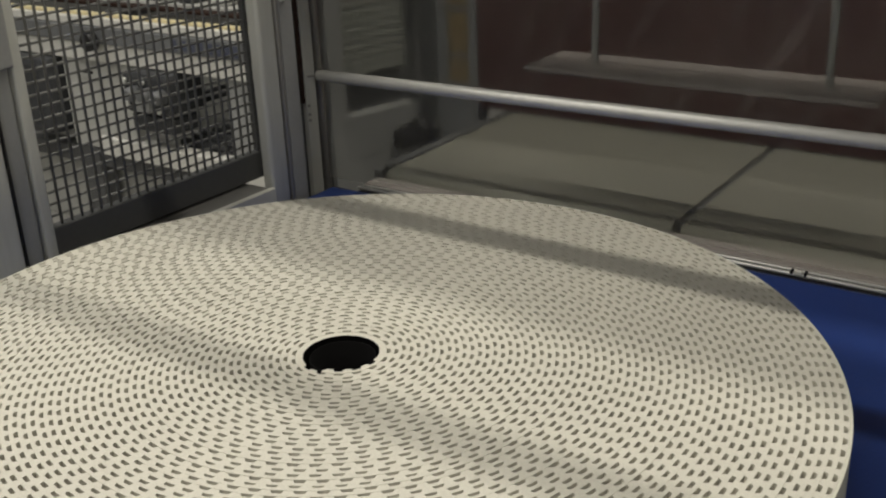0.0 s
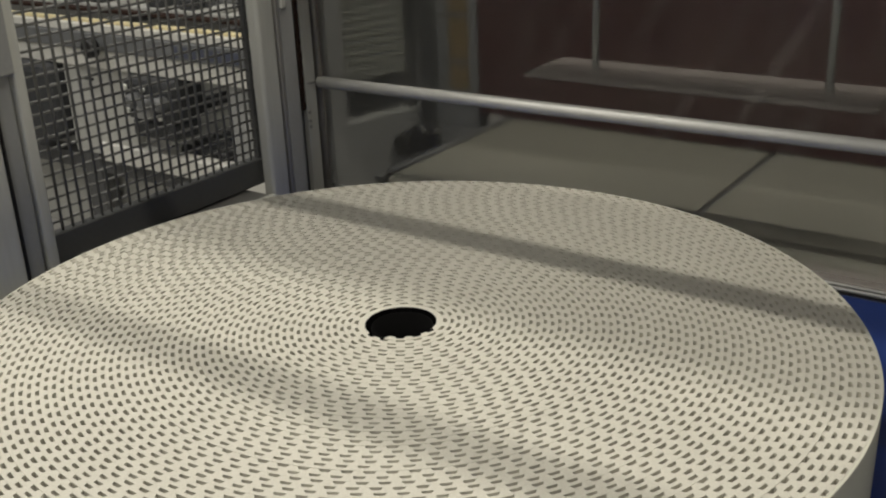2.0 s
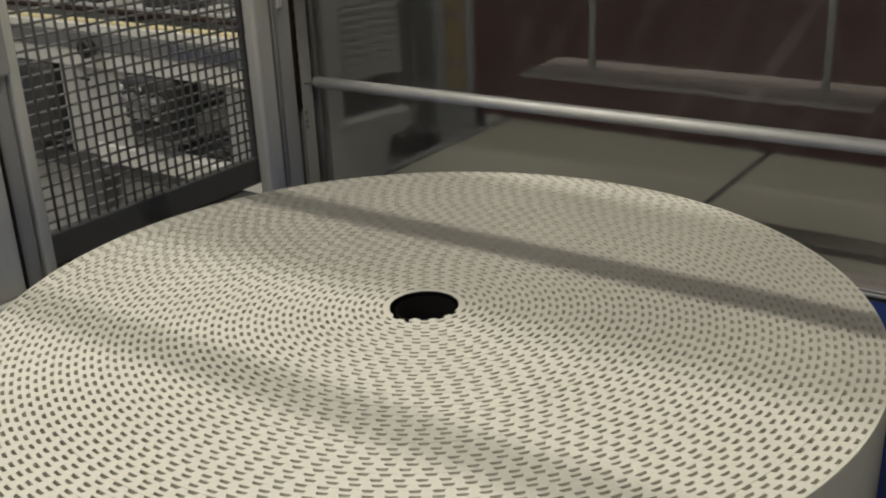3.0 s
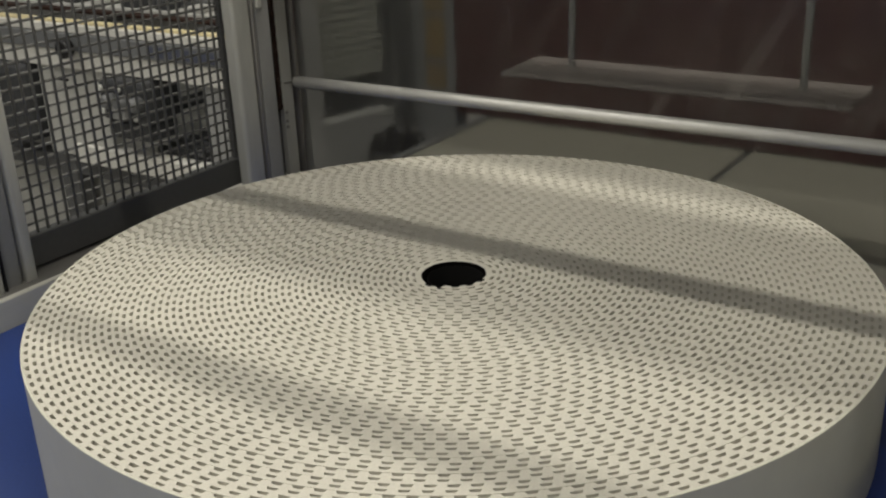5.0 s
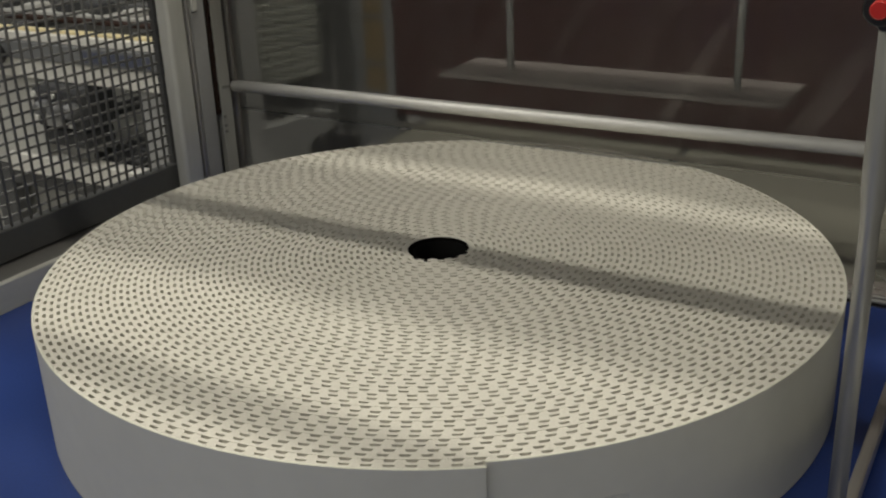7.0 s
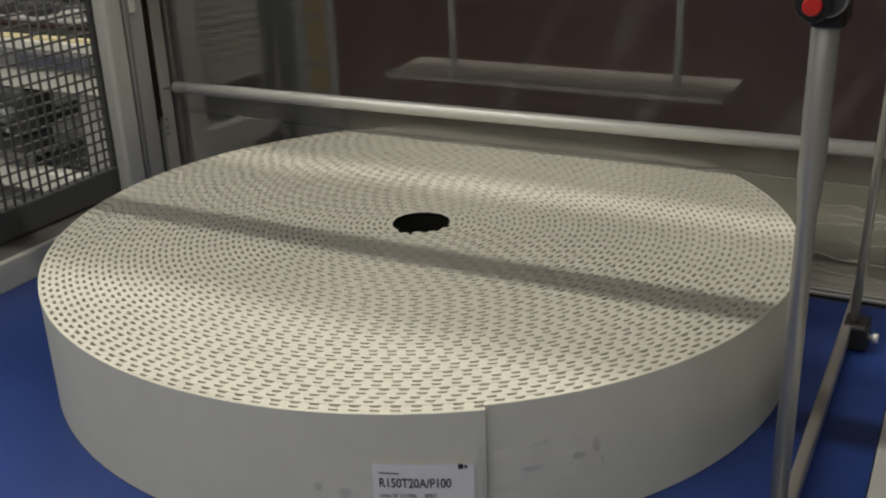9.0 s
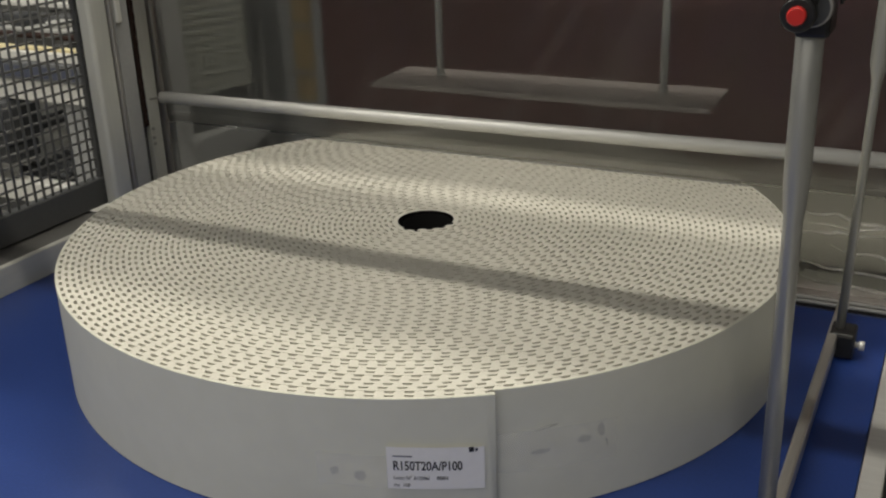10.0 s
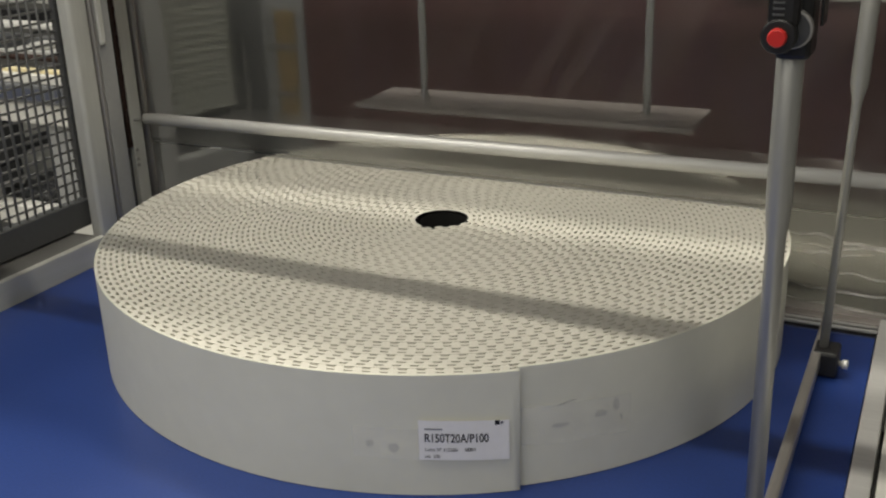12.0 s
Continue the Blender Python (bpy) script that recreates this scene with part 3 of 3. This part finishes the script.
for k in range(9):
    xx = -3.2 + k * 0.17
    part("carrier", box(xx, xx + 0.07, NY + 0.20, NY + 0.27, B + 0.085, B + 0.108 + 0.008 * (k % 3), 0.006), M_MOTOR if k % 3 else M_CREAM, nb)
part("carrier_track", box(-4.6, -1.74, NY + 0.19, NY + 0.28, B + 0.070, B + 0.0845, 0.003), M_CREAM, nb)
for xx in (-2.6, -2.0):
    part("bracket", box(xx, xx + 0.04, NY + 0.061, NY + 0.655, B + 0.030, B + 0.065, 0.003), M_DGREY, nb)
part("knob", sweep([((-2.57, NY - 0.012, B - 0.028), 0.012), ((-2.57, NY - 0.03, B - 0.028), 0.035), ((-2.57, NY - 0.06, B - 0.028), 0.035), ((-2.57, NY - 0.065, B - 0.028), 0.030)], 20), M_BLACK, nb)
for k, wdt in enumerate((0.024, 0.03, 0.03, 0.028, 0.03, 0.026, 0.03, 0.028)):
    x = -2.165 + k * 0.042
    part("lettering", box(x, x + wdt, NY - 0.0135, NY - 0.0125, B - 0.032, B + 0.006, 0), M_BLUEINK, nb)

# ---- unseen upper frame: a beam and added plates that shade the belt ----
top = thing("shade_frame", "unseen grey cross beam and added shade plates over the conveyor", "machine frame")
part("cross_beam", box(-0.9, 0.9, -0.202, -0.160, B + 0.70, B + 0.72, 0.003), M_GREYP, top)
# plates added out of view; their edges and gap set the light bands
part("shade_plate", box(-0.9, 0.9, 0.165, 0.441, B + 1.10, B + 1.11, 0.002), M_GREYP, top)
part("shade_plate", box(-0.9, 0.9, 0.482, 0.668, B + 1.10, B + 1.11, 0.002), M_GREYP, top)
part("upper_shade_plate", box(-0.9, 0.9, -0.198, -0.148, B + 1.60, B + 1.61, 0.002), M_GREYP, top)
for xx in (-0.90, 0.87):
    part("upright", box(xx + 0.005, xx + 0.025, -0.18, -0.155, B + 1.0985, B + 1.5995, 0.002), M_GREYP, top)
    part("hanger", box(xx + 0.005, xx + 0.025, -0.196, -0.166, B + 0.722, B + 1.058, 0.002), M_GREYP, top)
    part("side_beam", box(xx, xx + 0.03, -0.25, 0.8, B + 1.06, B + 1.098, 0.003), M_GREYP, top)



# ---- roll of toothed belt ----
RO, RI, PW, HT, TP = 0.5082, 0.0362, 0.0080, 0.150, 0.020
END = 0.606                     # angle of the belt's free end, from the side that faces the infeed
TOOTH = 0.0040


def polar(r, phi):
    return r * math.sin(phi), -r * math.cos(phi)


def coil_mesh():
    """The belt wound from the hole outwards: a thin back with trapezoid teeth on its inner side."""
    slope = PW / (2 * math.pi)
    r_start = RO - PW
    length = (r_start ** 2 - RI ** 2) / (2 * slope)
    verts, faces, dark = [], [], []
    rnd = random.Random(4)
    z_low = 0.002

    def lift(back):
        turn = back / (2 * math.pi)
        p = END - back
        return (0.0006 * noise.noise(Vector((turn * 0.9, math.sin(p) * 0.4, math.cos(p) * 0.4)))
                + 0.0002 * noise.noise(Vector((turn * 5.0, 1.0, p * 0.1))))

    def pair(back, off):
        x, y = polar(r_start - slope * back + off, END - back)
        verts.append((x, y, HT + lift(back)))
        verts.append((x, y, z_low))
        return len(verts) - 2

    def skin(a):
        """The last turn is thinner by its smooth outer skin."""
        return PW - 0.0027 if a < 2 * math.pi else PW

    def depth(a):
        """The gaps of the first turn are closed where the core tube presses on it."""
        return 0.0002 if r_start - slope * a < RI + 1.22 * PW and math.cos(END - a - 0.85) < 0.30 else TOOTH

    back = 0.0
    out0, mid0 = pair(0.0, skin(0.0)), pair(0.0, TOOTH)
    while True:
        rr = r_start - slope * back
        if rr < RI:
            break
        d = TP / (rr + 0.5 * PW)
        k = 1 + 0.10 * rnd.uniform(-1, 1)      # teeth and gaps are never quite alike
        m = 1 + 0.10 * rnd.uniform(-1, 1)
        out1, mid1 = pair(back + 0.398 * d, skin(back + 0.398 * d)), pair(back + 0.398 * d, depth(back))
        rim0, tip0 = pair(back + (0.398 + 0.072 * k) * d, max(depth(back) - 0.0011, 0.0002)), pair(back + (0.398 + 0.100 * k) * d, 0.0008)
        low0, low1 = pair(back + (0.398 + 0.130 * k) * d, 0), pair(back + (1.052 - 0.130 * m) * d, 0)
        tip1, rim1 = pair(back + (1.052 - 0.100 * m) * d, 0.0008), pair(back + (1.052 - 0.072 * m) * d, max(depth(back + d) - 0.0011, 0.0002))
        out2, mid2 = pair(back + 1.052 * d, skin(back + 1.052 * d)), pair(back + 1.052 * d, depth(back + d))
        faces += [(out0, mid0, mid1, out1), (out1, mid1, mid2, out2), (mid1, rim0, tip0, low0, low1, tip1, rim1, mid2)]
        edge = (mid0, mid1, rim0, tip0, low0, low1, tip1, rim1, mid2)
        walls = [(a, a + 1, b + 1, b) for a, b in zip(edge, edge[1:])]
        # walls of the innermost turn are painted black for the shade in the gaps
        if rr < RI + 0.97 * PW:
            dark += range(len(faces), len(faces) + 8)
        faces += walls
        faces += [(out1, out1 + 1, out0 + 1, out0), (out2, out2 + 1, out1 + 1, out1)]
        out0, mid0 = out2, mid2
        back += d * (1 + 0.004 * noise.noise(Vector((back * 0.11, 7.0, 2.0))))
    me = bpy.data.meshes.new("coil")
    me.from_pydata(verts, [], faces)
    me.materials.append(M_PU)
    me.materials.append(M_DARK)
    for k in dark:
        me.polygons[k].material_index = 1
    return me


def outer_layer():
    """The last turn of the belt, with its free end."""
    bm = bmesh.new()
    slope = PW / (2 * math.pi)
    n = 360
    rows = []
    for k in range(n + 1):
        a = 2 * math.pi * k / n
        p = END - a
        ro = RO - slope * a
        lift = 0.0005 * noise.noise(Vector((math.sin(p) * 1.2, math.cos(p) * 1.2, 5.0)))
        flare = 0.0004 * math.exp(-a / 0.05)
        rows.append((p, ro + flare, ro - 0.0025, HT + lift))
    ring, wall = [], []
    for p, ro, ri, zt in rows:
        xo, yo = polar(ro, p)
        xi, yi = polar(ri, p)
        xe, ye = polar(ro - 0.0006, p)
        ring.append([bm.verts.new(c) for c in ((xo, yo, zt - 0.0006), (xe, ye, zt), (xi, yi, zt), (xi, yi, 0.001))])
        wall.append([bm.verts.new(c) for c in ((xo, yo, 0.001), (xo, yo, zt - 0.0006))])
    for a, b in zip(ring, ring[1:]):
        for k in range(3):
            bm.faces.new((a[k], b[k], b[k + 1], a[k + 1]))
    for a, b in zip(wall, wall[1:]):
        bm.faces.new((a[0], b[0], b[1], a[1])).smooth = True
    for end in (0, -1):
        bm.faces.new((wall[end][0], *ring[end]))
    bmesh.ops.recalc_face_normals(bm, faces=bm.faces[:])
    return bm


roll = thing("belt_roll", "big roll of cream toothed polyurethane belt lying on the conveyor", "belt roll", (0, 0, B))
coil = new("coil", coil_mesh())
coil.parent = roll
tagged(coil, "tightly wound toothed belt seen on edge")
part("outer_turn", outer_layer(), M_PUSIDE, roll, "smooth outer turn with its free end")
# black disc that stands for the shade at the foot of the hole
hub = bmesh.new()
sweep([((0, 0, 0.001), RI - 0.001), ((0, 0, 0.004), RI - 0.001)], 32, hub)
core = bmesh.new()
ring = [[core.verts.new((0.0015 + rad * math.cos(2 * math.pi * k / 40), -0.003 + rad * math.sin(2 * math.pi * k / 40), z))
         for k in range(40)] for rad, z in ((0.0350, 0.003), (0.0350, HT - 0.002), (0.0338, HT - 0.002), (0.0338, 0.003))]
for a, b in zip(ring, ring[1:]):
    for k in range(40):
        core.faces.new((a[k], a[(k + 1) % 40], b[(k + 1) % 40], b[k])).smooth = True
bmesh.ops.recalc_face_normals(core, faces=core.faces[:])
part("core_tube", core, M_DARK, roll, "black core tube in the middle")
part("hole_bottom", hub, M_DARK, roll, "black disc for the shade at the hole's bottom")


def r_at(phi):
    """Radius of the roll's outside at an angle."""
    back = (END - phi) % (2 * math.pi)
    return RO - PW / (2 * math.pi) * back + 0.0004 * math.exp(-back / 0.05)


def patch(phi0, phi1, z0, z1, out, nphi=12, nz=4, wave=0.0, seed=0.0, tilt=0.0):
    bm = bmesh.new()
    g = []
    for i in range(nphi + 1):
        ph = phi0 + (phi1 - phi0) * i / nphi
        col = []
        for j in range(nz + 1):
            z = z0 + (z1 - z0) * j / nz + tilt * (i / nphi - 0.5)
            w = wave * (noise.noise(Vector((ph * 30, z * 60, seed))) + 0.6)
            x, y = polar(r_at(min(ph, END - 1e-4) if phi1 <= END else ph) + out + max(w, 0), ph)
            col.append(bm.verts.new((x, y, z)))
        g.append(col)
    for i in range(nphi):
        for j in range(nz):
            bm.faces.new((g[i][j], g[i + 1][j], g[i + 1][j + 1], g[i][j + 1])).smooth = True
    return bm


tape_l = part("tape", patch(0.245, 0.405, 0.048, 0.086, 0.0006, 40, 8, 0.0012, 2.0, -0.002), M_TAPE, roll, "wrinkled strip of clear tape")
tape_r = part("tape", patch(0.612, 0.875, 0.050, 0.098, 0.0006, 40, 10, 0.0022, 6.0, -0.006), M_TAPE, roll, "wrinkled strip of clear tape")
tape_l.visible_shadow = tape_r.visible_shadow = False
lab = part("label", patch(0.389, 0.582, 0.0465, 0.0955, 0.0030, 16, 4, 0, 0, -0.004), M_PAPER, roll, "white paper label with black print")

part("tape_crease", sweep([((*polar(r_at(p) + 0.0030, p), z), r) for p, z, r in ((0.690, 0.098, 0.0004), (0.705, 0.1000, 0.0011), (0.722, 0.1018, 0.0012), (0.738, 0.1022, 0.0004))], 6), M_FOLD, tape_r)
part("tape_crease", sweep([((*polar(r_at(p) + 0.0030, p), z), r) for p, z, r in ((0.846, 0.074, 0.0004), (0.850, 0.069, 0.0012), (0.851, 0.064, 0.0005))], 6), M_FOLD, tape_r)
for ph, z, w, h, holder in ((0.283, 0.068, 0.010, 0.010, tape_l), (0.335, 0.063, 0.012, 0.012, tape_l), (0.700, 0.074, 0.022, 0.006, tape_r),
                            (0.797, 0.079, 0.016, 0.009, tape_r), (0.835, 0.086, 0.009, 0.016, tape_r)):
    bm = bmesh.new()
    rim = []
    for k in range(14):
        a = 2 * math.pi * k / 14
        q = 0.5 + 0.14 * noise.noise(Vector((math.cos(a) * 2, math.sin(a) * 2, ph * 20)))
        p = ph + math.cos(a) * q * w / RO
        rim.append(bm.verts.new((*polar(r_at(p) + 0.0036, p), z + math.sin(a) * q * h)))
    bm.faces.new(rim)
    part("smudge", bm, M_SMUDGE, holder, "grey smudge on the tape")


def lettering(text, phi, z, height, width, parent, bold=False):
    """Text bent round the roll; phi and z give its lower left corner."""
    cu = bpy.data.curves.new("lettering", "FONT")
    cu.body, cu.size = text, 1.0
    cu.offset = 0.018 if bold else 0.008
    tmp = new("lettering_tmp", cu)
    me = bpy.data.meshes.new_from_object(tmp.evaluated_get(bpy.context.evaluated_depsgraph_get()))
    bpy.data.objects.remove(tmp)
    bm = bmesh.new()
    bm.from_mesh(me)
    bmesh.ops.triangulate(bm, faces=bm.faces[:])
    xs = [v.co.x for v in bm.verts]
    ys = [v.co.y for v in bm.verts]
    sx, sz = width / (max(xs) - min(xs)), height / 0.70
    x_min = min(xs)
    for v in bm.verts:
        ph = phi + (v.co.x - x_min) * sx / RO
        x, y = polar(r_at(min(ph, END - 1e-4)) + 0.0034, ph)
        v.co = (x, y, z + v.co.y * sz - 0.004 * ((ph - 0.389) / 0.195 - 0.5))
    return part("lettering", bm, M_INK, parent)


lettering("R150T20A/P100", 0.402, 0.0692, 0.0102, 0.069, lab, True)
lettering("Lotto N\u00b0 512586/", 0.402, 0.0578, 0.0042, 0.036, lab)
lettering("0001", 0.487, 0.0578, 0.0042, 0.011, lab, True)
lettering("mt  100", 0.402, 0.0494, 0.0040, 0.016, lab)
part("print_bar", patch(0.402, 0.440, 0.0856, 0.0871, 0.0034, 6, 1, 0, 0, -0.001), M_BLUEINK, lab)
part("print_mark", patch(0.5515, 0.5615, 0.0885, 0.0940, 0.0034, 3, 2), M_INK, lab)
part("print_mark", patch(0.5635, 0.5690, 0.0890, 0.0925, 0.0034, 3, 2), M_BLUEINK, lab)


# ---- what moves ----
def motions():
    walk(roll, [(t, pose(0.0008 + 0.00026 * t, y, B)) for t, y in ROLL_WAY])
    times = [0.0, 3.0, 6.0] + [6.3 + 0.19 * k for k in range(31)]
    for s, o in film_strips:
        walk(o, [(min(t, 12.0), film_pose(s, min(t, 12.0))) for t in times])


motions()
